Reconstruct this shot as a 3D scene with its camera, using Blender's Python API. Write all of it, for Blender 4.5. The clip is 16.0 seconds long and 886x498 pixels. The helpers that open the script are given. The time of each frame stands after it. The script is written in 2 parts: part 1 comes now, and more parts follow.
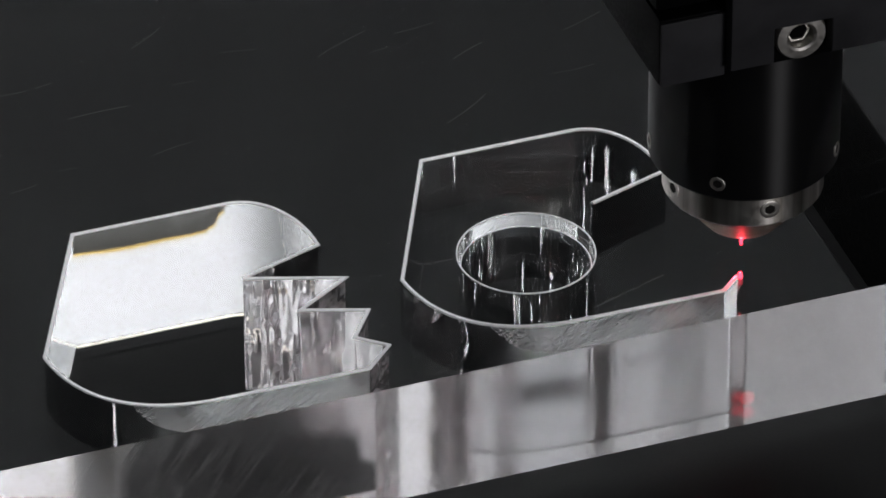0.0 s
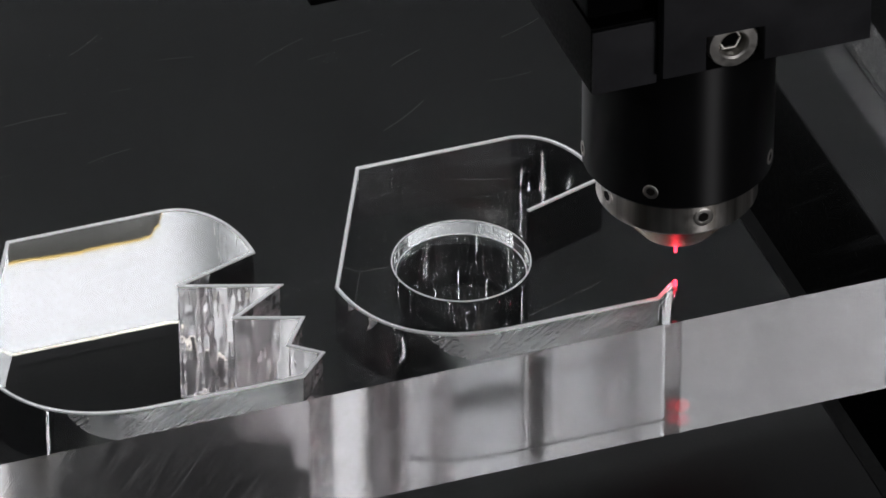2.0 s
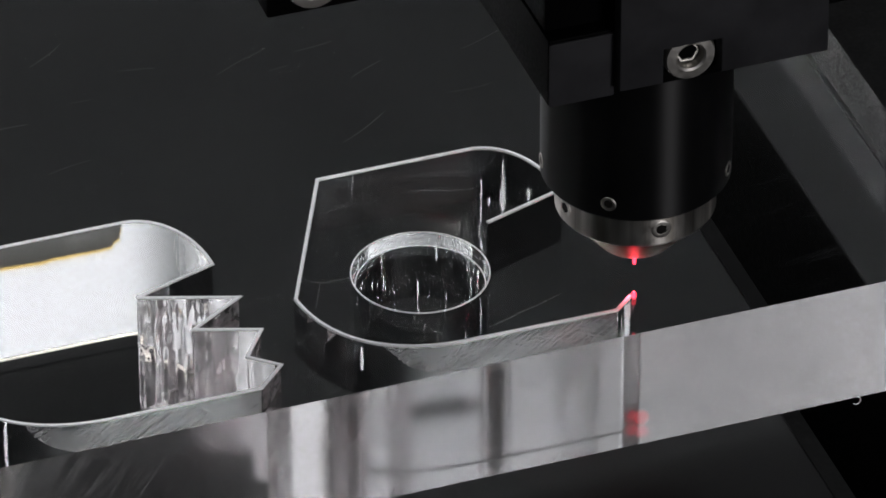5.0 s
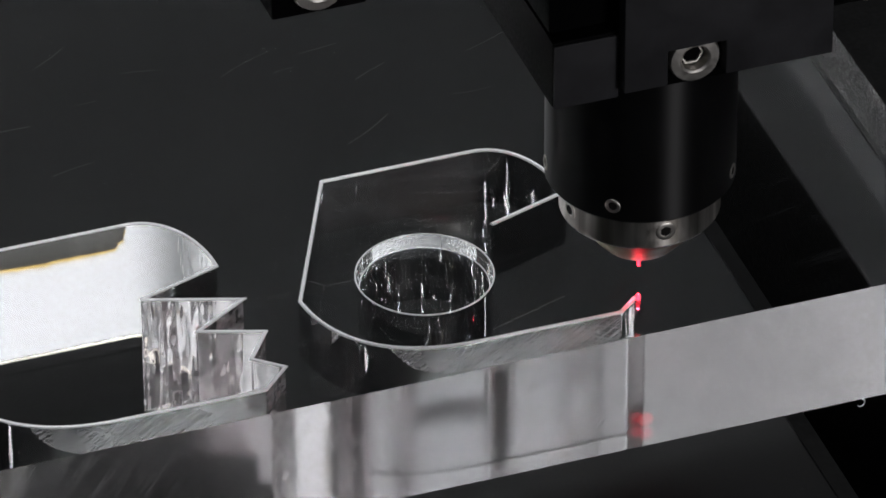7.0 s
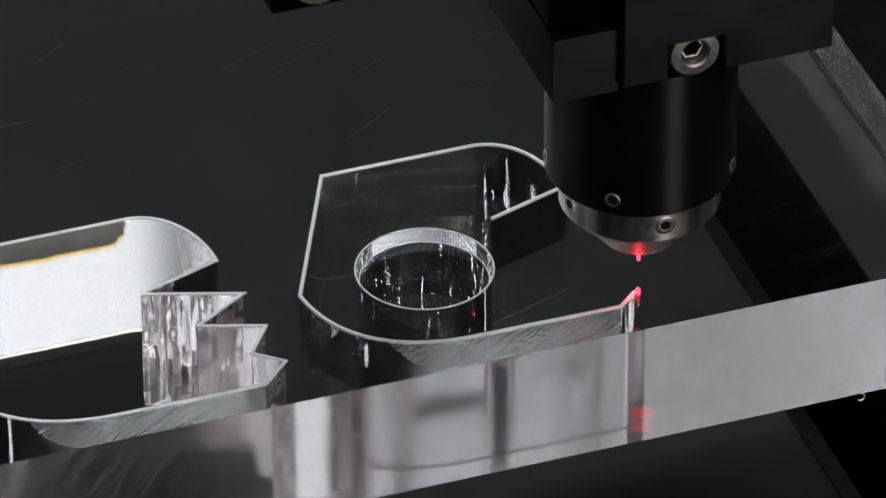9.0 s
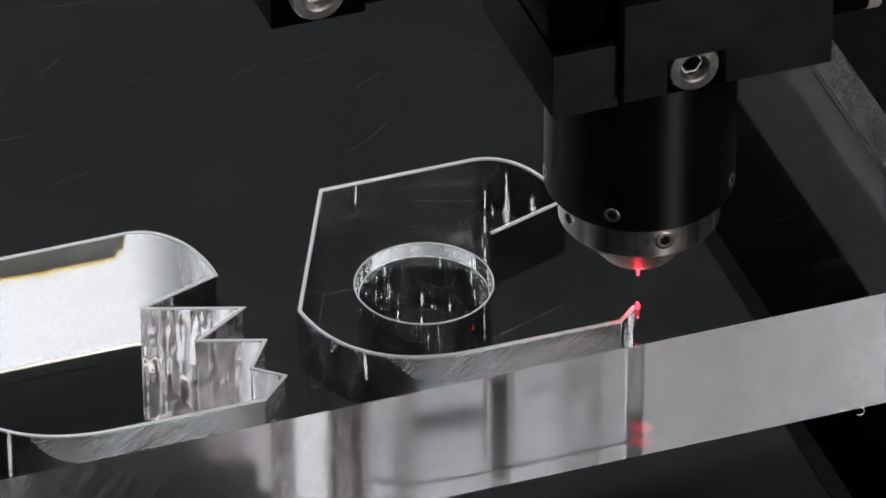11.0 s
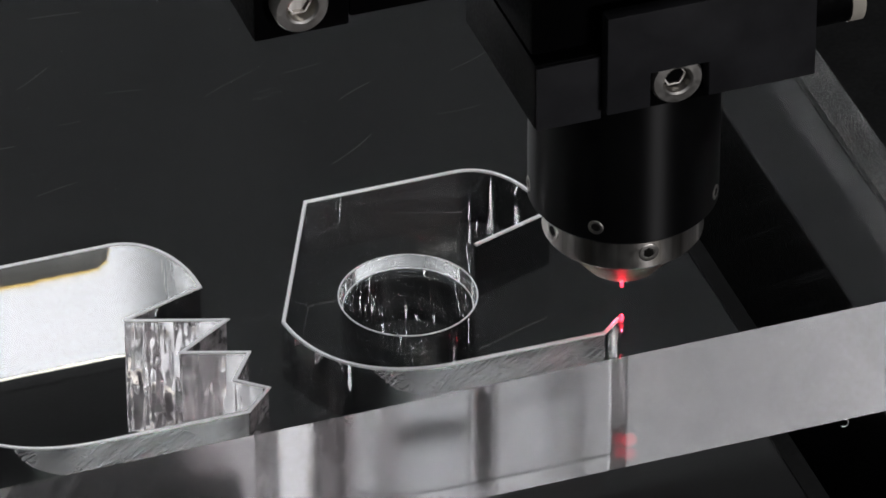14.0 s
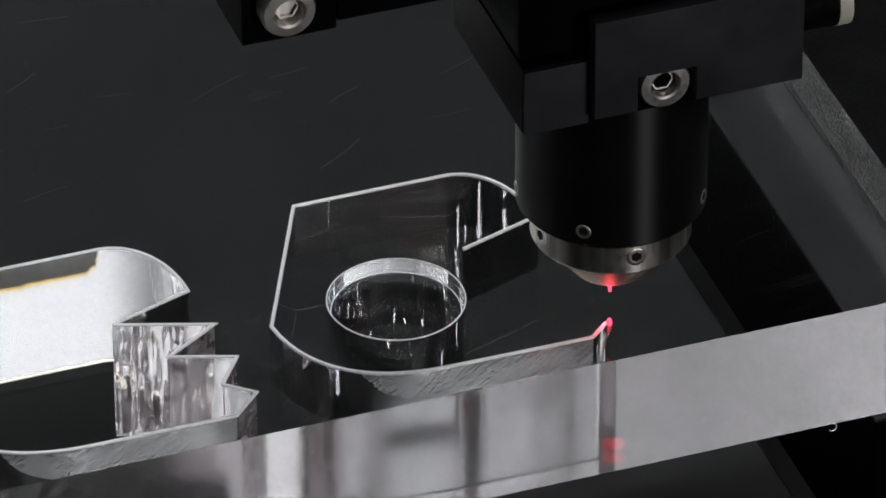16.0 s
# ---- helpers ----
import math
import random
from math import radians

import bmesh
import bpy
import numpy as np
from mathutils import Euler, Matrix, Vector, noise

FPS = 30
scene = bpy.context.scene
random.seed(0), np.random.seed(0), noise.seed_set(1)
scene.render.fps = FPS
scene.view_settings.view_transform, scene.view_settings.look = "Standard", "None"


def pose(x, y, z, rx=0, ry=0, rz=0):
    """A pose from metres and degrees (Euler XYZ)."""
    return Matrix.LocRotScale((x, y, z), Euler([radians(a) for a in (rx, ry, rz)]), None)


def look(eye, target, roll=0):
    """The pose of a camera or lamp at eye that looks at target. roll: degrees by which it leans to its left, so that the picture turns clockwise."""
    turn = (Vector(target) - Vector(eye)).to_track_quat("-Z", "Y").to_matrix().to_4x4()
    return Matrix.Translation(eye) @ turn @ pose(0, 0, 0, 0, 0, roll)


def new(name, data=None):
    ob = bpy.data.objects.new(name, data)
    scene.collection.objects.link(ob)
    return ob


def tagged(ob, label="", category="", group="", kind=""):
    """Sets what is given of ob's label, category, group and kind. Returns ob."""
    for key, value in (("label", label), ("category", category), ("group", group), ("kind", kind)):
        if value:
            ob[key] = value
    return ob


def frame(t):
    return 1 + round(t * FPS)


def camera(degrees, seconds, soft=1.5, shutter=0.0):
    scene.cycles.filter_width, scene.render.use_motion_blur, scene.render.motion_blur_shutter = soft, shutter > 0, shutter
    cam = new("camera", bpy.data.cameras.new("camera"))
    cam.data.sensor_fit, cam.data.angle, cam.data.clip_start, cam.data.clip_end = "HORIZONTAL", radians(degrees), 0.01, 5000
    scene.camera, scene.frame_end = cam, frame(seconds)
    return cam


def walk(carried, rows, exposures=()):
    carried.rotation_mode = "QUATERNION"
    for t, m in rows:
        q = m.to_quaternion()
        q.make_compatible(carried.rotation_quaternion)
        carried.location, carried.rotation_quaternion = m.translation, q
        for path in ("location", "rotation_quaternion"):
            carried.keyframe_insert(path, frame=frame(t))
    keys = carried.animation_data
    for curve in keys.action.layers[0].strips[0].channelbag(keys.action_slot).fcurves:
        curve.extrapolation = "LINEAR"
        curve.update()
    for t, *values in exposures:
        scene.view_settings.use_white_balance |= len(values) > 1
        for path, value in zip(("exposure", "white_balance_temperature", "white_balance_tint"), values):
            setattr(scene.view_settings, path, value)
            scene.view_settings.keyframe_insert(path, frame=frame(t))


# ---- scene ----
# The camera: a long lens a good metre off, sliding sideways with hardly any turn.
cam = camera(6.954, 16.0, soft=1.7)
AHEAD = Vector([0.267282, 0.768963, -0.580738])
PATH = [
    (0.0, -0.30526, -0.82051, 0.61620),
    (0.5, -0.30300, -0.82115, 0.61640),
    (1.0, -0.30072, -0.82179, 0.61661),
    (1.5, -0.29846, -0.82240, 0.61683),
    (2.0, -0.29613, -0.82303, 0.61708),
    (2.5, -0.29372, -0.82368, 0.61732),
    (3.0, -0.29175, -0.82421, 0.61753),
    (3.5, -0.29062, -0.82447, 0.61770),
    (4.0, -0.29018, -0.82447, 0.61791),
    (4.5, -0.29015, -0.82426, 0.61819),
    (7.0, -0.29071, -0.82370, 0.61868),
    (7.5, -0.29096, -0.82445, 0.61757),
    (8.0, -0.29105, -0.82471, 0.61720),
    (8.5, -0.29096, -0.82444, 0.61758),
    (9.0, -0.29086, -0.82416, 0.61801),
    (11.5, -0.29009, -0.82279, 0.62017),
    (12.0, -0.28970, -0.82262, 0.62057),
    (12.5, -0.28925, -0.82252, 0.62091),
    (13.0, -0.28871, -0.82248, 0.62122),
    (13.5, -0.28824, -0.82249, 0.62142),
    (14.0, -0.28785, -0.82285, 0.62112),
    (14.5, -0.28768, -0.82369, 0.62009),
    (15.0, -0.28746, -0.82445, 0.61918),
    (15.5, -0.28689, -0.82415, 0.61984),
    (16.0, -0.28610, -0.82309, 0.62162),
]
ROLL = -0.225
walk(cam, [(t, look((x, y, z), Vector((x, y, z)) + AHEAD, ROLL)) for t, x, y, z in PATH])

MM = 0.001
# ---- light ----
world = bpy.data.worlds.new("world")
scene.world = world
world.use_nodes = True
world.node_tree.nodes["Background"].inputs[0].default_value = (0.5, 0.56, 0.6, 1)
world.node_tree.nodes["Background"].inputs[1].default_value = 0.02
scene.view_settings.exposure = 0.0
scene.cycles.max_bounces, scene.cycles.transmission_bounces, scene.cycles.glossy_bounces = 24, 24, 16  # light runs far inside clear acrylic


def area(name, eye, target, sx, sy, watts, colour=(1, 1, 1)):
    data = bpy.data.lights.new(name, "AREA")
    data.shape, data.size, data.size_y, data.energy, data.color = "RECTANGLE", sx, sy, watts, colour
    ob = new(name, data)
    ob.matrix_world = look(eye, target)
    return ob


area("unseen_room_light", (0.2, 1.0, 1.6), (0, 0, 0), 1.0, 0.36, 24.0, (0.955, 0.975, 1.0))
# low fill lamp in front, added to lift the head's front and screws
area("unseen_room_light", (0.4, -1.3, 0.27), (0.02, -0.03, 0.04), 0.3, 0.2, 4.2, (1, 0.975, 1.0))
# helper lamp close behind the sheet, added to brighten its back edge
area("edge_fill_light", (-0.11, 0.21, -0.005), (-0.11, 0.1, -0.008), 0.25, 0.03, 0.155, (0.98, 0.975, 1.0))

# small bright ceiling panels of the room in front, seen as glints in the cut walls
for turn, wide in ((-66, 0.1), (-34, 0.07), (-15, 0.1), (27, 0.06), (62, 0.1), (104, 0.1)):
    x, y = 1.5 * math.sin(radians(turn)), -1.5 * math.cos(radians(turn))
    area("panel_light", (x, y, 1.06), (0, -0.01, 0), wide, 0.055, 4.0 * wide, (0.95, 0.98, 1))

# ---- materials ----


def material(name):
    m = bpy.data.materials.new(name)
    m.use_nodes = True
    b = m.node_tree.nodes["Principled BSDF"]
    return m, m.node_tree.nodes, m.node_tree.links, b


def coords(n, l, scale=(1, 1, 1), rot=(0, 0, 0)):
    tc, mp = n.new("ShaderNodeTexCoord"), n.new("ShaderNodeMapping")
    mp.inputs["Scale"].default_value, mp.inputs["Rotation"].default_value = scale, rot
    l.new(tc.outputs["Object"], mp.inputs["Vector"])
    return mp.outputs["Vector"]


def streaks(n, l, angle, stretch):
    """Coordinates turned about y, then stretched, for marks that run aslant."""
    tc, turn, mp = n.new("ShaderNodeTexCoord"), n.new("ShaderNodeMapping"), n.new("ShaderNodeMapping")
    turn.inputs["Rotation"].default_value = (0, radians(angle), 0)
    mp.inputs["Scale"].default_value = (stretch, 1, 1)
    l.new(tc.outputs["Object"], turn.inputs["Vector"])
    l.new(turn.outputs["Vector"], mp.inputs["Vector"])
    return mp.outputs["Vector"]


def noise_tex(n, l, vec, scale, detail=3.0, rough=0.5):
    t = n.new("ShaderNodeTexNoise")
    t.inputs["Scale"].default_value, t.inputs["Detail"].default_value, t.inputs["Roughness"].default_value = scale, detail, rough
    l.new(vec, t.inputs["Vector"])
    return t.outputs["Fac"]


def ramp(n, l, fac, stops):
    r = n.new("ShaderNodeValToRGB")
    e = r.color_ramp.elements
    while len(e) < len(stops):
        e.new(0.5)
    for k, (p, c) in zip(e, stops):
        k.position, k.color = p, (*c, 1) if len(c) == 3 else c
    l.new(fac, r.inputs["Fac"])
    return r.outputs["Color"]


def bump(n, l, b, height, strength, distance):
    k = n.new("ShaderNodeBump")
    k.inputs["Strength"].default_value, k.inputs["Distance"].default_value = strength, distance
    l.new(height, k.inputs["Height"])
    l.new(k.outputs["Normal"], b.inputs["Normal"])
    return k


def plain(name, colour, rough, metal=0.0, vary=0.25, scale=900.0, relief=0.0):
    """A surface with cloudy wear in colour and gloss, and fine grain."""
    m, n, l, b = material(name)
    v = coords(n, l)
    f = noise_tex(n, l, v, scale * 0.1, 4)
    lo, hi = [c * (1 - vary) for c in colour], [min(1, c * (1 + vary)) for c in colour]
    l.new(ramp(n, l, f, [(0.3, lo), (0.7, hi)]), b.inputs["Base Color"])
    g = noise_tex(n, l, v, scale, 2)
    l.new(ramp(n, l, g, [(0.3, (rough * 0.85,) * 3), (0.7, (min(1, rough * 1.15),) * 3)]), b.inputs["Roughness"])
    b.inputs["Metallic"].default_value = metal
    if relief:
        bump(n, l, b, g, 0.4, relief)
    return m


def clear_acrylic(name, kind):
    """Clear cast acrylic: kind 'face' is the polished skin, 'cut' the rippled wall that the beam leaves, 'sawn' the matt sawn edge."""
    m, n, l, b = material(name)
    b.inputs["Transmission Weight"].default_value = 1.0
    b.inputs["IOR"].default_value = 1.49
    b.inputs["Base Color"].default_value = (0.975, 0.98, 0.985, 1)
    b.inputs["Roughness"].default_value = 0.0
    if kind == "face":
        tc, turn, mp = n.new("ShaderNodeTexCoord"), n.new("ShaderNodeMapping"), n.new("ShaderNodeMapping")
        turn.inputs["Rotation"].default_value = (0, 0, radians(-14))
        mp.inputs["Scale"].default_value = (0.1, 1, 1)
        l.new(tc.outputs["Object"], turn.inputs["Vector"])
        l.new(turn.outputs["Vector"], mp.inputs["Vector"])
        sm = noise_tex(n, l, mp.outputs["Vector"], 330, 5, 0.65)
        where = noise_tex(n, l, coords(n, l), 28, 2)
        mu = n.new("ShaderNodeMath")
        mu.operation = "MULTIPLY"
        l.new(ramp(n, l, sm, [(0.56, (0, 0, 0)), (0.74, (0.03,) * 3)]), mu.inputs[0])
        l.new(ramp(n, l, where, [(0.52, (0, 0, 0)), (0.68, (1, 1, 1))]), mu.inputs[1])
        d, mx2 = n.new("ShaderNodeBsdfDiffuse"), n.new("ShaderNodeMixShader")
        d.inputs[0].default_value = (0.7, 0.72, 0.74, 1)
        l.new(mu.outputs[0], mx2.inputs[0])
        l.new(b.outputs[0], mx2.inputs[1])
        l.new(d.outputs[0], mx2.inputs[2])
        l.new(mx2.outputs[0], n["Material Output"].inputs[0])
    if kind == "ripple":
        v = coords(n, l, (1, 1, 0.12))
        f = noise_tex(n, l, v, 340, 2)
        g = noise_tex(n, l, coords(n, l, (0.8, 0.8, 1.0)), 250, 1)
        a = n.new("ShaderNodeMath")
        a.operation = "MULTIPLY_ADD"
        a.inputs[1].default_value = 0.8
        l.new(g, a.inputs[0])
        l.new(f, a.inputs[2])
        bump(n, l, b, a.outputs[0], 0.7, 0.0014)
        b.inputs["Roughness"].default_value = 0.01
        # pink cast of the red pointer light, mixed into both colours of these walls
        b.inputs["Base Color"].default_value = (0.97, 0.92, 0.94, 1)
        d, mx2 = n.new("ShaderNodeBsdfDiffuse"), n.new("ShaderNodeMixShader")
        d.inputs[0].default_value = (0.92, 0.85, 0.87, 1)
        l.new(n["Bump"].outputs[0], d.inputs["Normal"])
        l.new(ramp(n, l, noise_tex(n, l, coords(n, l, (1, 1, 0.6)), 420, 3), [(0.4, (0.04,) * 3), (0.68, (0.18,) * 3)]), mx2.inputs[0])
        l.new(b.outputs[0], mx2.inputs[1])
        l.new(d.outputs[0], mx2.inputs[2])
        l.new(mx2.outputs[0], n["Material Output"].inputs[0])
    if kind == "wavy":
        bump(n, l, b, noise_tex(n, l, coords(n, l, (1, 1, 0.14)), 300, 0), 0.5, 0.00045)
    if kind == "cut":
        bump(n, l, b, noise_tex(n, l, coords(n, l, (1, 1, 0.06)), 420, 2), 0.16, 0.0002)
    if kind == "sawn":
        b.inputs["Base Color"].default_value = (0.78, 0.73, 0.745, 1)
        a1 = noise_tex(n, l, streaks(n, l, 55, 0.015), 2600, 3)
        a2 = noise_tex(n, l, streaks(n, l, -42, 0.02), 2600, 3)
        c = noise_tex(n, l, coords(n, l), 60, 1)
        mx = n.new("ShaderNodeMath")
        mx.operation = "ADD"
        l.new(ramp(n, l, a1, [(0.35, (0, 0, 0)), (0.7, (1, 1, 1))]), mx.inputs[0])
        l.new(ramp(n, l, a2, [(0.5, (0, 0, 0)), (0.75, (1, 1, 1))]), mx.inputs[1])
        k = bump(n, l, b, mx.outputs[0], 0.3, 0.00012)
        worn = noise_tex(n, l, coords(n, l, (1, 1, 1.6)), 130, 2)
        l.new(ramp(n, l, worn, [(0.38, (0.03,) * 3), (0.62, (0.22,) * 3)]), k.inputs["Strength"])
        l.new(ramp(n, l, c, [(0.3, (0.17,) * 3), (0.7, (0.26,) * 3)]), b.inputs["Roughness"])
        d, mx2 = n.new("ShaderNodeBsdfDiffuse"), n.new("ShaderNodeMixShader")
        d.inputs[0].default_value = (0.42, 0.41, 0.41, 1)
        l.new(n["Bump"].outputs[0], d.inputs["Normal"])
        fine = noise_tex(n, l, streaks(n, l, 55, 0.05), 2100, 4, 0.7)
        cross = noise_tex(n, l, streaks(n, l, -42, 0.06), 2100, 4, 0.7)
        mu = n.new("ShaderNodeMath")
        mu.operation = "MULTIPLY"
        l.new(ramp(n, l, cross, [(0.52, (0, 0, 0)), (0.7, (0.22,) * 3)]), mu.inputs[0])
        l.new(ramp(n, l, worn, [(0.45, (0,) * 3), (0.6, (1.0,) * 3)]), mu.inputs[1])
        both = n.new("ShaderNodeMath")  # long strokes everywhere, crossed where worn
        l.new(ramp(n, l, fine, [(0.5, (0, 0, 0)), (0.7, (0.26,) * 3)]), both.inputs[0])
        l.new(mu.outputs[0], both.inputs[1])
        sc = n.new("ShaderNodeMath")
        l.new(ramp(n, l, c, [(0.35, (0.03,) * 3), (0.7, (0.07,) * 3)]), sc.inputs[0])
        l.new(both.outputs[0], sc.inputs[1])
        tl, mx3 = n.new("ShaderNodeBsdfTranslucent"), n.new("ShaderNodeMixShader")
        tl.inputs[0].default_value, mx3.inputs[0].default_value = (0.7, 0.7, 0.7, 1), 0.2
        l.new(d.outputs[0], mx3.inputs[1])
        l.new(tl.outputs[0], mx3.inputs[2])
        l.new(sc.outputs[0], mx2.inputs[0])
        l.new(b.outputs[0], mx2.inputs[1])
        l.new(mx3.outputs[0], mx2.inputs[2])
        l.new(mx2.outputs[0], n["Material Output"].inputs[0])
    return m


ACRYLIC = clear_acrylic("clear_acrylic", "face")
CUT = clear_acrylic("laser_cut_acrylic", "cut")
WAVY = clear_acrylic("wavy_acrylic", "wavy")
RIPPLE = clear_acrylic("rippled_acrylic", "ripple")
SAWN = clear_acrylic("sawn_acrylic", "sawn")

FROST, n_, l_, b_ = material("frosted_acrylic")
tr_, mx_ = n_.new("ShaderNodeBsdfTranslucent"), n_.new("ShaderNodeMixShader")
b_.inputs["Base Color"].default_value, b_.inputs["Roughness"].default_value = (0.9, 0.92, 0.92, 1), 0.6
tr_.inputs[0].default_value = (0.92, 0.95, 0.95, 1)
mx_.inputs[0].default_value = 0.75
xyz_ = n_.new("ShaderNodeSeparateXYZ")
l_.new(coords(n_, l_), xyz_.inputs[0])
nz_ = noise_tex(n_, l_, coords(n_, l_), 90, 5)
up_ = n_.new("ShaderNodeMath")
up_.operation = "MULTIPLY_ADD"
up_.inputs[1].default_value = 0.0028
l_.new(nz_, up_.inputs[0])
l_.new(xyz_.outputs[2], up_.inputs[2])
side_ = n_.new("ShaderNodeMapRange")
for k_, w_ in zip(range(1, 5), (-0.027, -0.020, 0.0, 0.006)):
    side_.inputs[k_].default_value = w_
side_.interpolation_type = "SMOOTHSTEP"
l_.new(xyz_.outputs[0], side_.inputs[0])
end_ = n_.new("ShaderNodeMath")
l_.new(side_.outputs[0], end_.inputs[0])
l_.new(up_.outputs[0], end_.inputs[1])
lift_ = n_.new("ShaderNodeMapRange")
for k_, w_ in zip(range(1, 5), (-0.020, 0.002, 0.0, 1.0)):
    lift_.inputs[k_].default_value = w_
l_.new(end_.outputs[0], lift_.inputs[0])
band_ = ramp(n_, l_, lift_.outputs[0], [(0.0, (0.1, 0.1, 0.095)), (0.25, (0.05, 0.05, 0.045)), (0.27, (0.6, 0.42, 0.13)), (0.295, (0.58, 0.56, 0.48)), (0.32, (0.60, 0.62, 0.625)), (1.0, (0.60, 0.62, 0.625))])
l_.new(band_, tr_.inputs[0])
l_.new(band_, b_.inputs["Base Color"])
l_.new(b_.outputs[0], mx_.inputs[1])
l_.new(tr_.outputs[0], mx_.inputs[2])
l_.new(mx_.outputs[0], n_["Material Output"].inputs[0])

BEAD, n_, l_, b_ = material("melted_acrylic_bead")
b_.inputs["Base Color"].default_value, b_.inputs["Roughness"].default_value = (0.93, 0.93, 0.94, 1), 0.2
bump(n_, l_, b_, noise_tex(n_, l_, coords(n_, l_), 700, 3), 0.4, 0.0004)
tr_, mx_ = n_.new("ShaderNodeBsdfTranslucent"), n_.new("ShaderNodeMixShader")
tr_.inputs[0].default_value = (0.95, 0.95, 0.96, 1)
mx_.inputs[0].default_value = 0.1
l_.new(b_.outputs[0], mx_.inputs[1])
l_.new(tr_.outputs[0], mx_.inputs[2])
l_.new(mx_.outputs[0], n_["Material Output"].inputs[0])

TABLE = plain("black_table", (0.0007, 0.00074, 0.0008), 0.5, 0.0, 0.2, 2000, 0.00005)
TABLE.node_tree.nodes["Principled BSDF"].inputs["Specular IOR Level"].default_value = 0.036
PIT = plain("black_pit", (0.006, 0.006, 0.006), 0.8)
PIT.node_tree.nodes["Principled BSDF"].inputs["Specular IOR Level"].default_value = 0.05
WALL = plain("grey_wall", (0.014, 0.0145, 0.015), 0.8, 0, 0.05, 20)
# on the clamp block this deeper black stands for its shaded side
ANODISED = plain("black_anodised", (0.0025, 0.0025, 0.0028), 0.6, 0.0, 0.3, 1500, 0.00002)
PAINT = plain("black_painted_steel", (0.032, 0.032, 0.035), 0.55, 0.0, 0.25, 1500, 0.00004)
PAINT.node_tree.nodes["Principled BSDF"].inputs["Specular IOR Level"].default_value = 0.12
BAR = plain("grey_bar", (0.0015, 0.00155, 0.0016), 0.55, 0.0, 0.25, 1500)
BAR.node_tree.nodes["Principled BSDF"].inputs["Specular IOR Level"].default_value = 0.04
STEEL = plain("steel", (0.85, 0.82, 0.77), 0.4, 1.0, 0.15, 1200)
NICKEL = plain("turned_nickel", (0.62, 0.59, 0.55), 0.42, 1.0, 0.12, 900)
BRASS = plain("brass", (0.17, 0.125, 0.07), 0.42, 1.0, 0.2, 900)
CREAM = plain("cream_plastic", (0.75, 0.7, 0.6), 0.5)
ANODISED.node_tree.nodes["Principled BSDF"].inputs["Specular IOR Level"].default_value = 0.04
BARREL = plain("turned_black_anodised", (0.004, 0.004, 0.0044), 0.34, 0.0, 0.3, 1500)
for m_, a_ in ((BARREL, 0.9), (NICKEL, 0.85)):
    n_, l_ = m_.node_tree.nodes, m_.node_tree.links
    tg_ = n_.new("ShaderNodeTangent")
    tg_.direction_type, tg_.axis = "RADIAL", "Z"
    l_.new(tg_.outputs[0], n_["Principled BSDF"].inputs["Tangent"])
    n_["Principled BSDF"].inputs["Anisotropic"].default_value = a_
    n_["Principled BSDF"].inputs["Anisotropic Rotation"].default_value = 0.25
b_ = BARREL.node_tree.nodes["Principled BSDF"]
BARREL.node_tree.links.remove(b_.inputs["Roughness"].links[0])
b_.inputs["Roughness"].default_value = 0.36
BARREL.node_tree.nodes["Principled BSDF"].inputs["Specular IOR Level"].default_value = 0.45
# upright bright and dark reflections of the ring, put into its base colour
n_, l_ = NICKEL.node_tree.nodes, NICKEL.node_tree.links
l_.new(ramp(n_, l_, noise_tex(n_, l_, coords(n_, l_, (1, 1, 0.02)), 420, 3), [(0.38, (0.3, 0.28, 0.25)), (0.62, (0.85, 0.82, 0.78))]), n_["Principled BSDF"].inputs["Base Color"])
# near-black put in for the shade inside the set screws
SOCKET_SHADE = plain("socket_shade", (0.014, 0.013, 0.012), 0.6, 0.0)
SOCKET_SHADE.node_tree.nodes["Principled BSDF"].inputs["Specular IOR Level"].default_value = 0.1

BEAM, n_, l_, b_ = material("red_pointer_beam")
b_.inputs["Base Color"].default_value = (0.2, 0, 0, 1)
b_.inputs["Emission Color"].default_value = (1, 0.035, 0.07, 1)
b_.inputs["Emission Strength"].default_value = 4.5


# ---- mesh helpers ----


def finish(name, bm, mat, parent=None, smooth=False):
    me = bpy.data.meshes.new(name)
    bmesh.ops.recalc_face_normals(bm, faces=bm.faces)
    bm.to_mesh(me)
    bm.free()
    for m in mat if isinstance(mat, (list, tuple)) else [mat]:
        me.materials.append(m)
    if smooth:
        me.shade_smooth()
        me.set_sharp_from_angle(angle=radians(35))
    ob = new(name, me)
    if parent is not None:
        ob.parent = parent
    return ob


def part(name, bm, mat, parent, label="", smooth=True):
    ob = finish(name, bm, mat, parent, smooth)
    return tagged(ob, label) if label else ob


def base(name, x=0, y=0, z=0):
    ob = new(name)
    ob.empty_display_size = 0.01
    ob.location = (x, y, z)
    return ob


def box(x0, x1, y0, y1, z0, z1, bevel=0.0):
    """A bevelled box, in millimetres."""
    bm = bmesh.new()
    bmesh.ops.create_cube(bm, size=1)
    for v in bm.verts:
        v.co = Vector(((x0, x1)[v.co.x > 0], (y0, y1)[v.co.y > 0], (z0, z1)[v.co.z > 0])) * MM
    if bevel:
        bmesh.ops.bevel(bm, geom=bm.edges[:], offset=bevel * MM, segments=2, affect="EDGES", profile=0.5)
    return bm


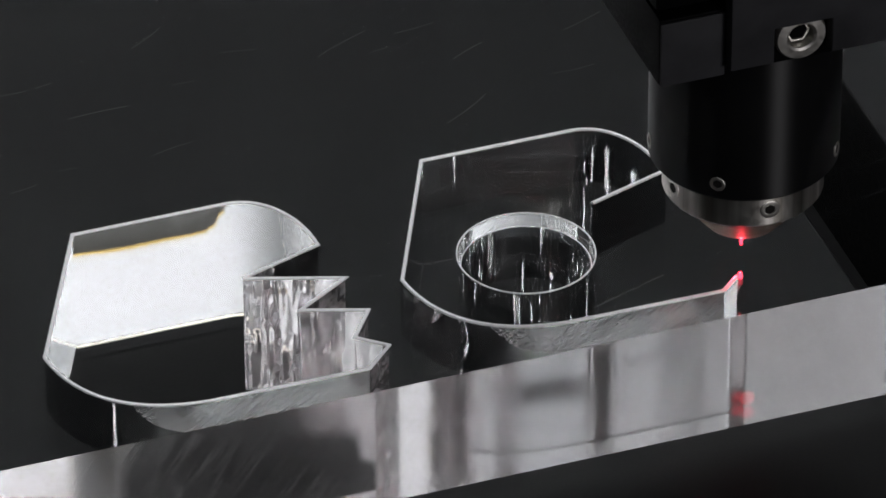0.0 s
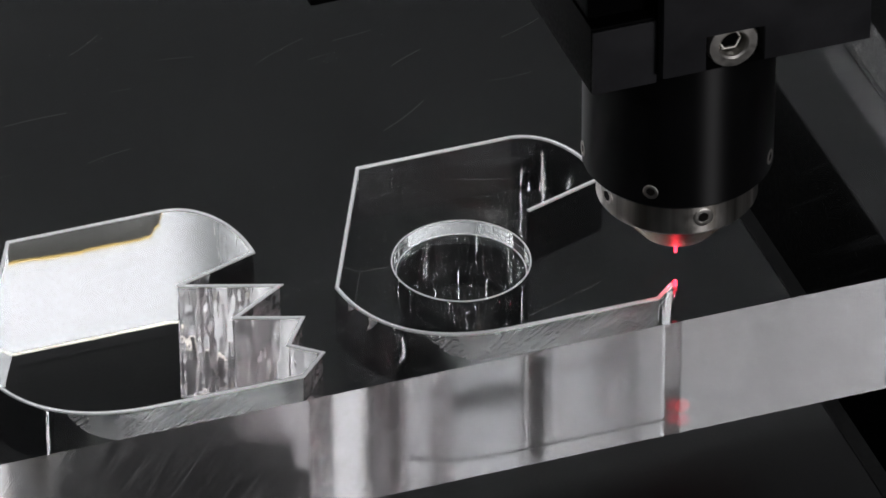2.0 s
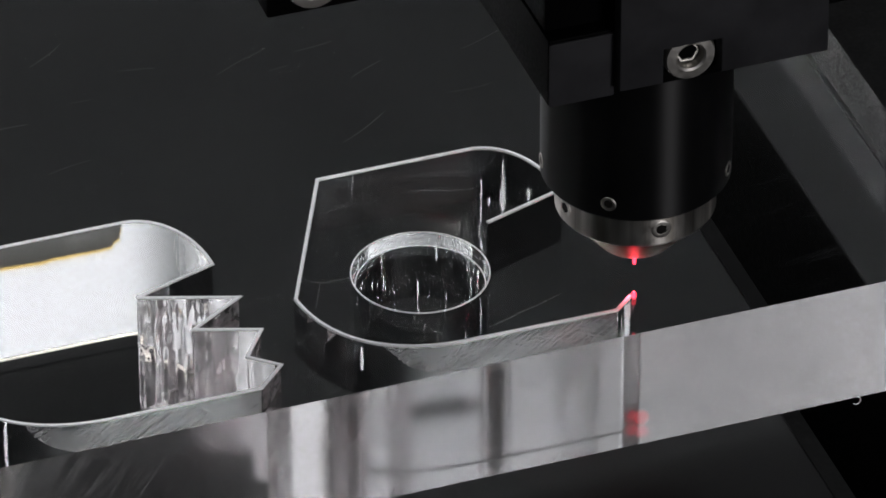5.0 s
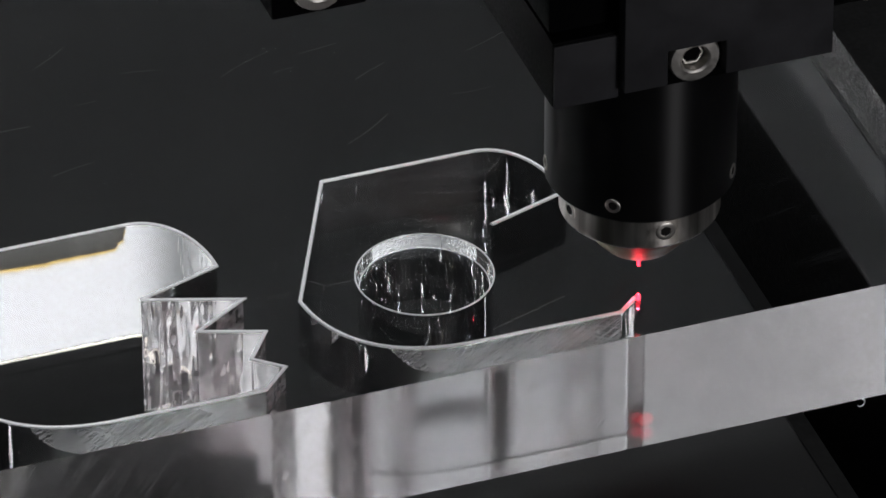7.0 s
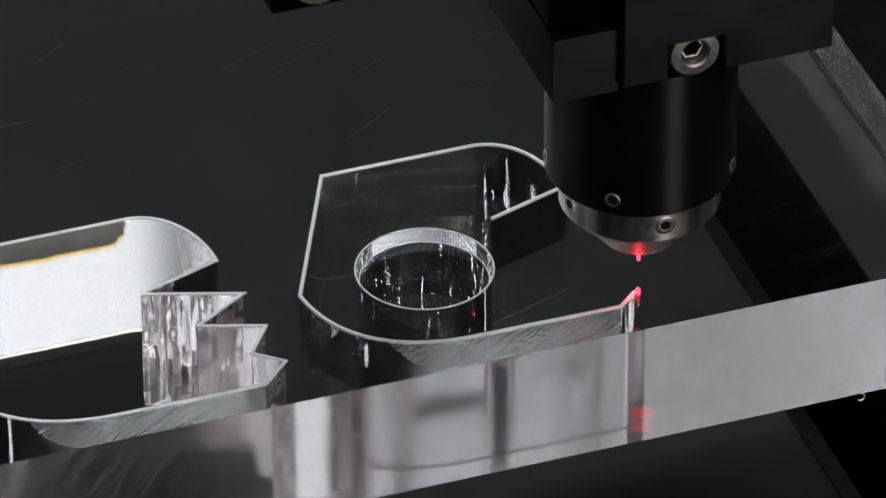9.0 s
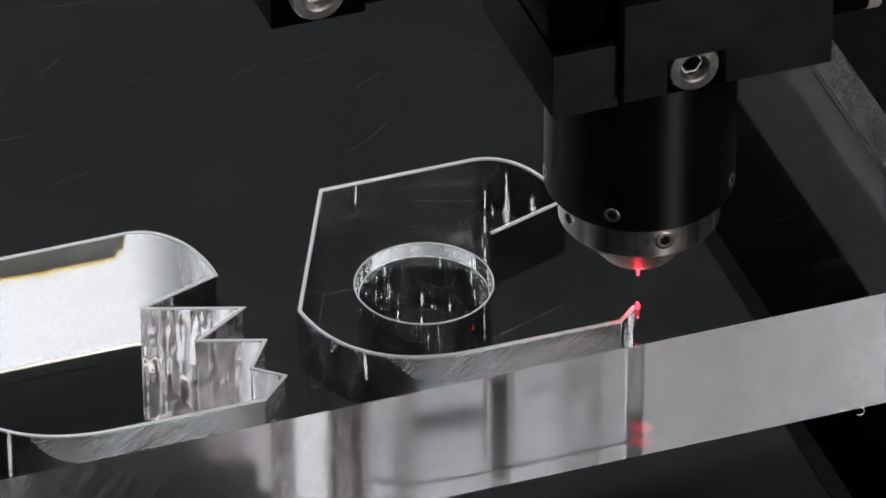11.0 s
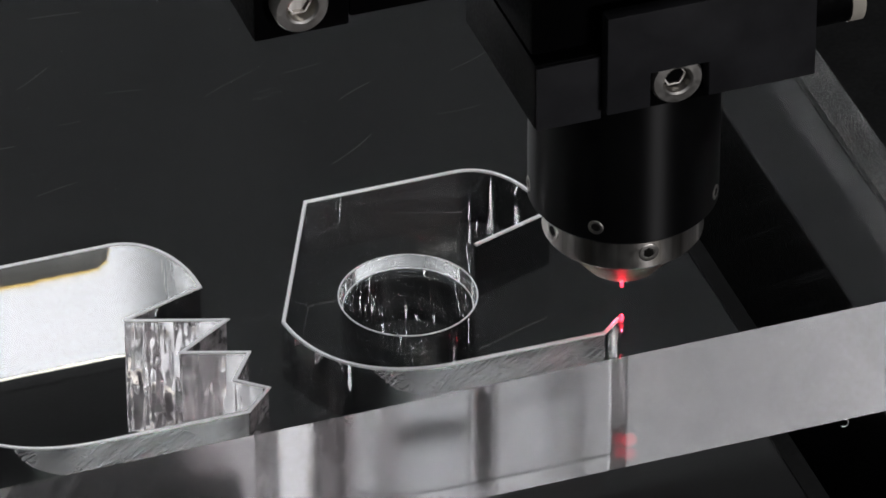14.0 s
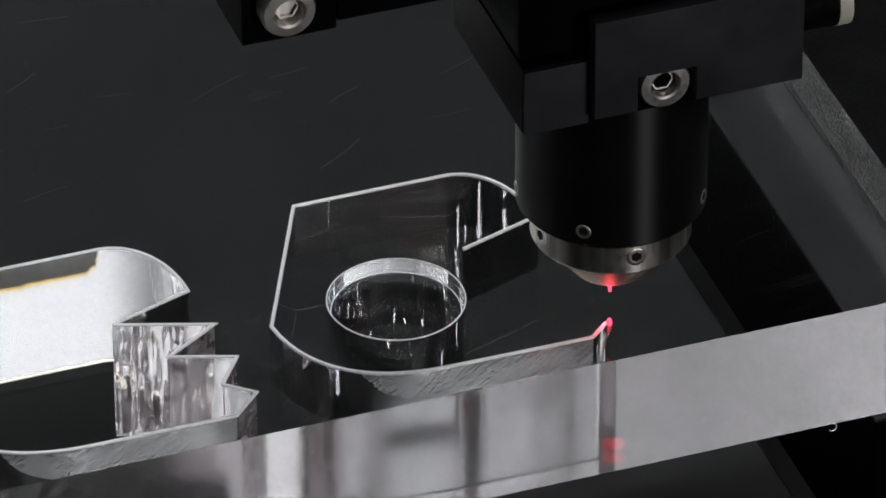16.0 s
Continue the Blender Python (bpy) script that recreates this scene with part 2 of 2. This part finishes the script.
def lathe(profile, segments=64, m=None):
    """A turned body from (radius, height) in millimetres, round z; then moved by m."""
    bm = bmesh.new()
    rings = []
    for r, z in profile:
        if r < 1e-6:
            rings.append([bm.verts.new((0, 0, z * MM))])
        else:
            rings.append([bm.verts.new((r * math.cos(a) * MM, r * math.sin(a) * MM, z * MM)) for a in (2 * math.pi * k / segments for k in range(segments))])
    for p, q in zip(rings, rings[1:]):
        for k in range(segments):
            j = (k + 1) % segments
            loop = [p[k % len(p)], p[j % len(p)], q[j % len(q)], q[k % len(q)]]
            loop = list(dict.fromkeys(loop))
            if len(loop) > 2:
                bm.faces.new(loop)
    if m is not None:
        bm.transform(m)
    return bm


def extrude(pts, z0, z1, bevel=0.0):
    """A prism over a plan polygon, in millimetres."""
    bm = bmesh.new()
    lo = [bm.verts.new((x * MM, y * MM, z0 * MM)) for x, y in pts]
    face = bm.faces.new(lo)
    out = bmesh.ops.extrude_face_region(bm, geom=[face])
    for v in out["geom"]:
        if isinstance(v, bmesh.types.BMVert):
            v.co.z = z1 * MM
    if bevel:
        bmesh.ops.bevel(bm, geom=bm.edges[:], offset=bevel * MM, segments=2, affect="EDGES", profile=0.5)
    return bm


# ---- plan of the cut shape, in millimetres ----


def bezier(a, b, c, d, n=56):
    return [tuple((1 - t) ** 3 * p + 3 * (1 - t) ** 2 * t * q + 3 * (1 - t) * t * t * r + t ** 3 * s for p, q, r, s in zip(a, b, c, d)) for t in (k / n for k in range(n + 1))]


BARBS = [(16.8, -5.9), (8.2, -11.3), (17.4, -14.5), (13.4, -20.2)]
NOTCH_IN, BARB_END = (2.8, -1.1), (17.4, -23.6)
RUN = ([NOTCH_IN] + bezier((15.7, 3.2), (15.6, 10.6), (12.2, 17.6), (6.0, 17.6)) + [(-17.3, 17.6)]
       + bezier((-29.8, -10.0), (-28.5, -22.5), (-20.0, -27.8), (-8.5, -27.8)) + [(13.0, -28.0)])
OUTLINE = RUN + [BARB_END] + BARBS[::-1]
RUN = RUN + [(16.1, -25.3)]  # the fresh cut stops under the head
STEP = (-54.2, -0.8)
RING, RING_R = (-10.6, -9.6), 10.0
FRONT, RIGHT, LEFT, BACK, THICK, DROP = -34.3, 69.0, -200.0, 158.0, 20.0, 2.0


def offset(pts, w):
    """The line pts moved sideways by w, mitred."""
    out = []
    for k, p in enumerate(pts):
        a, b = pts[max(k - 1, 0)], pts[min(k + 1, len(pts) - 1)]
        d0 = Vector(p) - Vector(a) if k else Vector(b) - Vector(p)
        d1 = Vector(b) - Vector(p) if k < len(pts) - 1 else d0
        n0, n1 = Vector((-d0.y, d0.x)).normalized(), Vector((-d1.y, d1.x)).normalized()
        m = (n0 + n1).normalized()
        out.append(tuple(Vector(p) + m * w / max(0.4, m.dot(n0))))
    return out


def circle(c, r, n=200):
    return [(c[0] + r * math.cos(2 * math.pi * k / n), c[1] + r * math.sin(2 * math.pi * k / n)) for k in range(n)]


def shift(pts, s):
    return [(x + s[0], y + s[1]) for x, y in pts]


def slab(name, loops, z0, z1):
    """A flat slab with openings, filled between closed loops."""
    cu = bpy.data.curves.new(name, "CURVE")
    cu.dimensions, cu.fill_mode, cu.extrude = "2D", "BOTH", (z1 - z0) / 2 * MM
    for loop in loops:
        sp = cu.splines.new("POLY")
        sp.points.add(len(loop) - 1)
        for q, (x, y) in zip(sp.points, loop):
            q.co = (x * MM, y * MM, 0, 1)
        sp.use_cyclic_u = True
    ob = bpy.data.objects.new(name, cu)
    scene.collection.objects.link(ob)
    bpy.context.view_layer.update()
    me = bpy.data.meshes.new_from_object(ob.evaluated_get(bpy.context.evaluated_depsgraph_get()))
    bpy.data.objects.remove(ob)
    bm = bmesh.new()
    bm.from_mesh(me)
    bmesh.ops.remove_doubles(bm, verts=bm.verts[:], dist=1e-7)
    for v in bm.verts:
        v.co.z = z1 * MM if v.co.z > 0 else z0 * MM
    for fc in bm.faces:
        fc.smooth = False
    return bm


KERF = 0.22
slot = offset(RUN, KERF) + offset(RUN, -KERF)[::-1]
plate_bm = slab("plate", [[(LEFT, FRONT), (RIGHT, FRONT), (RIGHT, BACK), (LEFT, BACK)], shift(OUTLINE, STEP), slot, circle(RING, RING_R)], -THICK, 0)
bmesh.ops.recalc_face_normals(plate_bm, faces=plate_bm.faces)
for fc in plate_bm.faces:
    c, nn = fc.calc_center_median() / MM, fc.normal
    if abs(nn.z) > 0.5:
        fc.material_index = 0
    elif abs(c.y - FRONT) < 0.05 or c.x > RIGHT - 0.05:
        fc.material_index = 2
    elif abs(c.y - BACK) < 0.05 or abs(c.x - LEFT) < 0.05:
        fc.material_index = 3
    elif STEP[0] + 2 < c.x < STEP[0] + 17.6 and STEP[1] - 27.2 < c.y < STEP[1] - 1.5 and c.y < -2:
        fc.material_index = 4
    elif abs(math.hypot(c.x - RING[0], c.y - RING[1]) - RING_R) < 0.05:
        fc.material_index = 1
    elif STEP[0] + 20 < c.x and abs(nn.x) > 0.06 and abs(nn.y) > 0.06 and fc.calc_area() < 6e-5:
        fc.material_index = 5
    else:
        fc.material_index = 1
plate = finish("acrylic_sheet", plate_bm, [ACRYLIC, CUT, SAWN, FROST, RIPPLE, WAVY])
plate.visible_shadow = False
tagged(plate, "thick clear acrylic sheet with sawn edges, partly laser-cut", "plastic sheet")

disc_bm = slab("disc", [circle(RING, RING_R - 0.4)], -THICK - DROP + 0.05, -DROP)
for fc in disc_bm.faces:
    fc.material_index = 0 if abs(fc.normal.z) > 0.5 else 1
disc = finish("acrylic_disc", disc_bm, [ACRYLIC, WAVY])
disc.visible_shadow = False
tagged(disc, "clear acrylic disc cut free and dropped in its hole", "plastic disc")


def bead(pts, w, h, closed=False):
    """A low rounded bead of melt along a line on the top face."""
    bm = bmesh.new()
    path = pts + [pts[0]] if closed else pts
    sides = [(offset(path, a * w), b * h) for a, b in ((1, 0.0), (0.7, 0.75), (0, 1.0), (-0.7, 0.75), (-1, 0.0))]
    rows = [[bm.verts.new((x * MM, y * MM, (0.01 + z) * MM)) for x, y in line] for line, z in sides]
    for p, q in zip(rows, rows[1:]):
        for k in range(len(p) - 1):
            bm.faces.new((p[k], p[k + 1], q[k + 1], q[k]))
    bm.faces.new([r[0] for r in rows])
    bm.faces.new([r[-1] for r in rows][::-1])
    return bm


part("cut_edge", bead(RUN, 0.3, 0.3), BEAD, plate, "whitish melted edge of the fresh cut")
part("hole_rim", bead(shift(OUTLINE, STEP), 0.3, 0.24, True), BEAD, plate, "pale rounded rim of the opening")
low = bead(shift(RUN[2:59], STEP), 0.3, 0.2)
low.transform(pose(0, 0, -(THICK + 0.4) * MM))
part("lower_rim", low, CREAM, plate, "yellowed lower rim of the opening")
disc_edge = bead(circle(RING, RING_R - 0.5), 0.07, 0.06, True)
disc_edge.transform(pose(0, 0, -DROP * MM))
part("rim", disc_edge, BEAD, disc, "pale melted rim of the disc")
part("ring_rim", bead(circle(RING, RING_R + 0.12), 0.11, 0.1, True), BEAD, plate, "pale rim of the round cut")

# ---- bed under the sheet ----
Z = -THICK - DROP
tagged(finish("table", box(-900, 37.8, -700, 900, Z - 30, Z, 0.5), TABLE), "matt black flat work table", "table", kind="structure")
tagged(finish("support_bar", box(55.6, 69.5, -33.5, 500, Z - 30, Z, 0.4), BAR), "dark grey bar of the work bed under the sheet", "bar")
tagged(finish("floor", box(-1500, 1500, -1600, 1600, -260, -250), PIT), "black floor of the machine bed", "floor", kind="structure")
for x in (-190, 30):
    tagged(finish("spacer", box(x - 5, x + 5, 140, 150, Z, -THICK, 0.2), PAINT), "small black spacer under the acrylic sheet", "spacer", group="spacers")
for x in (-190, -120):
    tagged(finish("spacer", box(x - 5, x + 5, -33, -25, Z, -THICK, 0.2), PAINT), "small black spacer under the acrylic sheet", "spacer", group="spacers")

# ---- room ----
for nm, b in (("wall_north", (-1500, 1500, 1500, 1600, -250, 2400)), ("wall_south", (-1500, 1500, -1700, -1600, -250, 2400)),
              ("wall_east", (1500, 1600, -1700, 1600, -250, 2400)), ("wall_west", (-1600, -1500, -1700, 1600, -250, 2400)),
              ("ceiling", (-1600, 1600, -1700, 1600, 2400, 2450))):
    tagged(finish(nm, box(*b), WALL), "plain grey wall" if "wall" in nm else "plain grey ceiling", "wall" if "wall" in nm else "ceiling", kind="structure")

# ---- laser head ----
AX, AY = 16.4, -26.0
head = base("laser_head", AX * MM, AY * MM, -1.3 * MM)
tagged(head, "black laser cutting head with nickel nozzle ring above the sheet", "laser head")
part("barrel", lathe([(0, 24.4), (11.0, 24.4), (13.3, 24.4), (13.7, 24.9), (13.7, 52.0), (0, 52.0)], 96), BARREL, head, "black anodised lens tube")
part("nozzle_ring", lathe([(0, 24.38), (11.6, 24.38), (11.6, 18.9), (11.2, 18.4), (0, 18.4)], 96), NICKEL, head, "turned nickel nozzle ring")
part("nozzle_tip", lathe([(0, 18.38), (10.4, 18.38), (9.4, 17.0), (6.6, 13.6), (5.4, 12.2), (4.6, 11.9), (1.6, 11.9), (1.6, 13.0), (0, 13.0)], 72), BRASS, head, "pale brass nozzle cone")


def set_screw(ang, r, z, rad, mat, parent):
    m = pose(0, 0, z * MM) @ pose(0, 0, 0, 0, 0, ang) @ pose(r * MM, 0, 0, 0, 90, 0)
    s = part("set_screw", lathe([(rad, -0.8), (rad, 0.06), (rad * 0.9, 0.14), (rad * 0.6, 0.1), (rad * 0.5, -0.7), (0, -0.7)], 24, m), mat, parent, "steel socket set screw")
    # slightly raised dark disc instead of a shaded recess
    part("hex_socket", lathe([(0, -0.5), (rad * 0.56, -0.5), (rad * 0.56, 0.085), (0, 0.085)], 6, m), SOCKET_SHADE, s, "dark hexagon disc standing for the shaded socket", smooth=False)
    return s


for a in (-127, -38, -190):
    set_screw(a, 13.7, 27.2, 1.15, STEEL, head)
for a in (-92, -170, -20):
    set_screw(a, 11.6, 21.4, 1.45, STEEL, head)

# clamp block
CY = -40.0 - AY
part("clamp_block", box(-18.6, 22.0, CY, CY + 29, 48, 59, 0.5), ANODISED, head, "black clamp block")
# added skin: the light on the block's front given as a lighter black
part("lit_face", box(-18.5, -8.95, CY - 0.5, CY - 0.02, 48.2, 58.6, 0.2), PAINT, head, "thin skin of lighter matt black for the clamp's lit front")
plate_front = extrude([(-8.9, 50.0), (-2.4, 50.0), (-2.4, 55.6), (6.2, 55.6), (6.2, 50.0), (22.2, 50.0), (22.2, 66.0), (-8.9, 66.0)], 0.02, 2.6, 0.25)
plate_front.transform(pose(0, CY * MM, 0, 90, 0, 0))
part("clamp_plate", plate_front, PAINT, head, "black clamp plate notched for its screw")
part("tower", box(-18.5, 20, CY + 2, CY + 32, 59, 130, 0.8), ANODISED, head, "black tower of the head")


def cap_screw(x, y, z, rad, parent):
    """A socket head screw that looks along -y."""
    m = pose(x * MM, y * MM, z * MM, 90, 0, 0)
    s = part("cap_screw", lathe([(0, -2), (rad * 0.98, -2), (rad, 2.4), (rad * 0.93, 3.0), (rad * 0.6, 3.1), (rad * 0.52, 2.9), (rad * 0.5, 0.6), (0, 0.6)], 40, m), STEEL, parent, "bright steel socket cap screw")
    part("hex_socket", lathe([(0, 0.62), (rad * 0.5, 0.62), (rad * 0.47, 1.5), (rad * 0.40, 1.5), (rad * 0.40, 0.8), (0, 0.8)], 6, m), NICKEL, s, "hexagon socket of grey steel", smooth=False)
    return s


cap_screw(1.9, CY + 1.2, 53.0, 3.8, head)
part("air_fitting", lathe([(0, 0), (4.2, 0), (4.2, 6.8), (3.2, 7), (0, 7)], 40, pose(22 * MM, (CY + 5) * MM, 57.6 * MM, 0, 90, 0)), ANODISED, head, "black air fitting")
part("fitting_cap", lathe([(0, 7), (4.3, 7), (4.3, 9), (3.2, 9.2), (0, 9.2)], 40, pose(22 * MM, (CY + 5) * MM, 57.6 * MM, 0, 90, 0)), CREAM, head, "cream plastic collar of the fitting")

# carriage block
QX, QY, QZ = -36.4 - AX, -20.0 - AY, 57.8
part("carriage", box(QX, QX + 14, QY, QY + 30, QZ, QZ + 80, 0.4), ANODISED, head, "black carriage block")
part("carriage_beam", box(QX + 14, QX + 45, QY, QY + 30, QZ + 1.2, QZ + 80, 0.4), ANODISED, head, "black carriage beam")
cap_screw(QX + 6.1, QY, QZ + 6.2, 4.0, head)

# pointer beam
part("beam", lathe([(0, 7.4), (0.22, 7.45), (0.26, 8.5), (0.26, 11.6), (0, 11.6)], 16), BEAM, head, "red pointer light at the nozzle")
tagged(finish("light_spot", lathe([(0, 0.02), (0.26, 0.08), (0.36, 0.4), (0.34, 0.8), (0.2, 1.15), (0, 1.25)], 20, pose(AX * MM, AY * MM, 0)), BEAM), "red glowing laser spot on the cut line", "laser spot")

glow = bpy.data.lights.new("spot_glow", "POINT")
glow.energy, glow.color, glow.shadow_soft_size = 0.0014, (1, 0.03, 0.06), 0.00015
new("spot_glow", glow).location = (AX * MM, AY * MM, 0.0016)
low_glow = bpy.data.lights.new("spot_glow", "POINT")
low_glow.energy, low_glow.color, low_glow.shadow_soft_size = 0.000013, (1, 0.03, 0.06), 0.0011
new("spot_glow", low_glow).location = (AX * MM, (AY - 0.4) * MM, -0.0188)  # where the pointer leaves the foot of the cut

# ---- small marks ----
rng = random.Random(7)
scr = bmesh.new()
for _ in range(26):
    x, y, a, bend, length = rng.uniform(-95, 30), rng.uniform(22, 90), rng.uniform(-0.15, 0.55), rng.uniform(-0.03, 0.05), rng.uniform(3, 11)
    w, last = rng.uniform(0.03, 0.07), None
    for k in range(9):
        row = [scr.verts.new((q[0] * MM, q[1] * MM, 0.015 * MM)) for q in ((x - math.sin(a) * w, y + math.cos(a) * w), (x + math.sin(a) * w, y - math.cos(a) * w))]
        if last:
            scr.faces.new((last[0], last[1], row[1], row[0]))
        last = row
        x, y, a = x + math.cos(a) * length / 8, y + math.sin(a) * length / 8, a + bend
SCRATCH = plain("scratched_skin", (0.009, 0.0095, 0.01), 0.6, 0, 0.5, 4000)
tagged(part("scratches", scr, SCRATCH, plate, "fine pale scratches in the skin", smooth=False), kind="stuff")
crumbs = bmesh.new()
for _ in range(70):
    r = rng.uniform(0.04, 0.11)
    x, y = (rng.gauss(-33, 4), rng.gauss(3, 5)) if rng.random() < 0.5 else (rng.uniform(-30, 66), rng.uniform(-33, 60))
    bmesh.ops.create_icosphere(crumbs, subdivisions=1, radius=r * MM, matrix=pose(x * MM, y * MM, r * 0.8 * MM))
tagged(finish("crumbs", crumbs, SCRATCH), "tiny pale acrylic crumbs scattered on the sheet", "crumbs", kind="stuff")

# a curl of swarf under the sheet's lower edge
curl = bpy.data.curves.new("swarf_curl", "CURVE")
curl.dimensions, curl.bevel_depth, curl.bevel_resolution = "3D", 0.08 * MM, 2
sp = curl.splines.new("POLY")
sp.points.add(14)
for k, q in enumerate(sp.points):
    a = k / 14 * 4.2
    q.co = ((48.5 + 0.6 * math.sin(a)) * MM, (FRONT + 0.2 - 0.25 * k / 14) * MM, (-THICK - 0.7 + 0.6 * math.cos(a)) * MM, 1)
curl_ob = new("swarf_curl", curl)
bpy.context.view_layer.update()
curl_mesh = bpy.data.meshes.new_from_object(curl_ob.evaluated_get(bpy.context.evaluated_depsgraph_get()))
bpy.data.objects.remove(curl_ob)
curl_mesh.materials.clear()
curl_mesh.materials.append(BEAD)
swarf = new("swarf_curl", curl_mesh)
swarf.parent = plate
tagged(swarf, "tiny white curl of swarf")
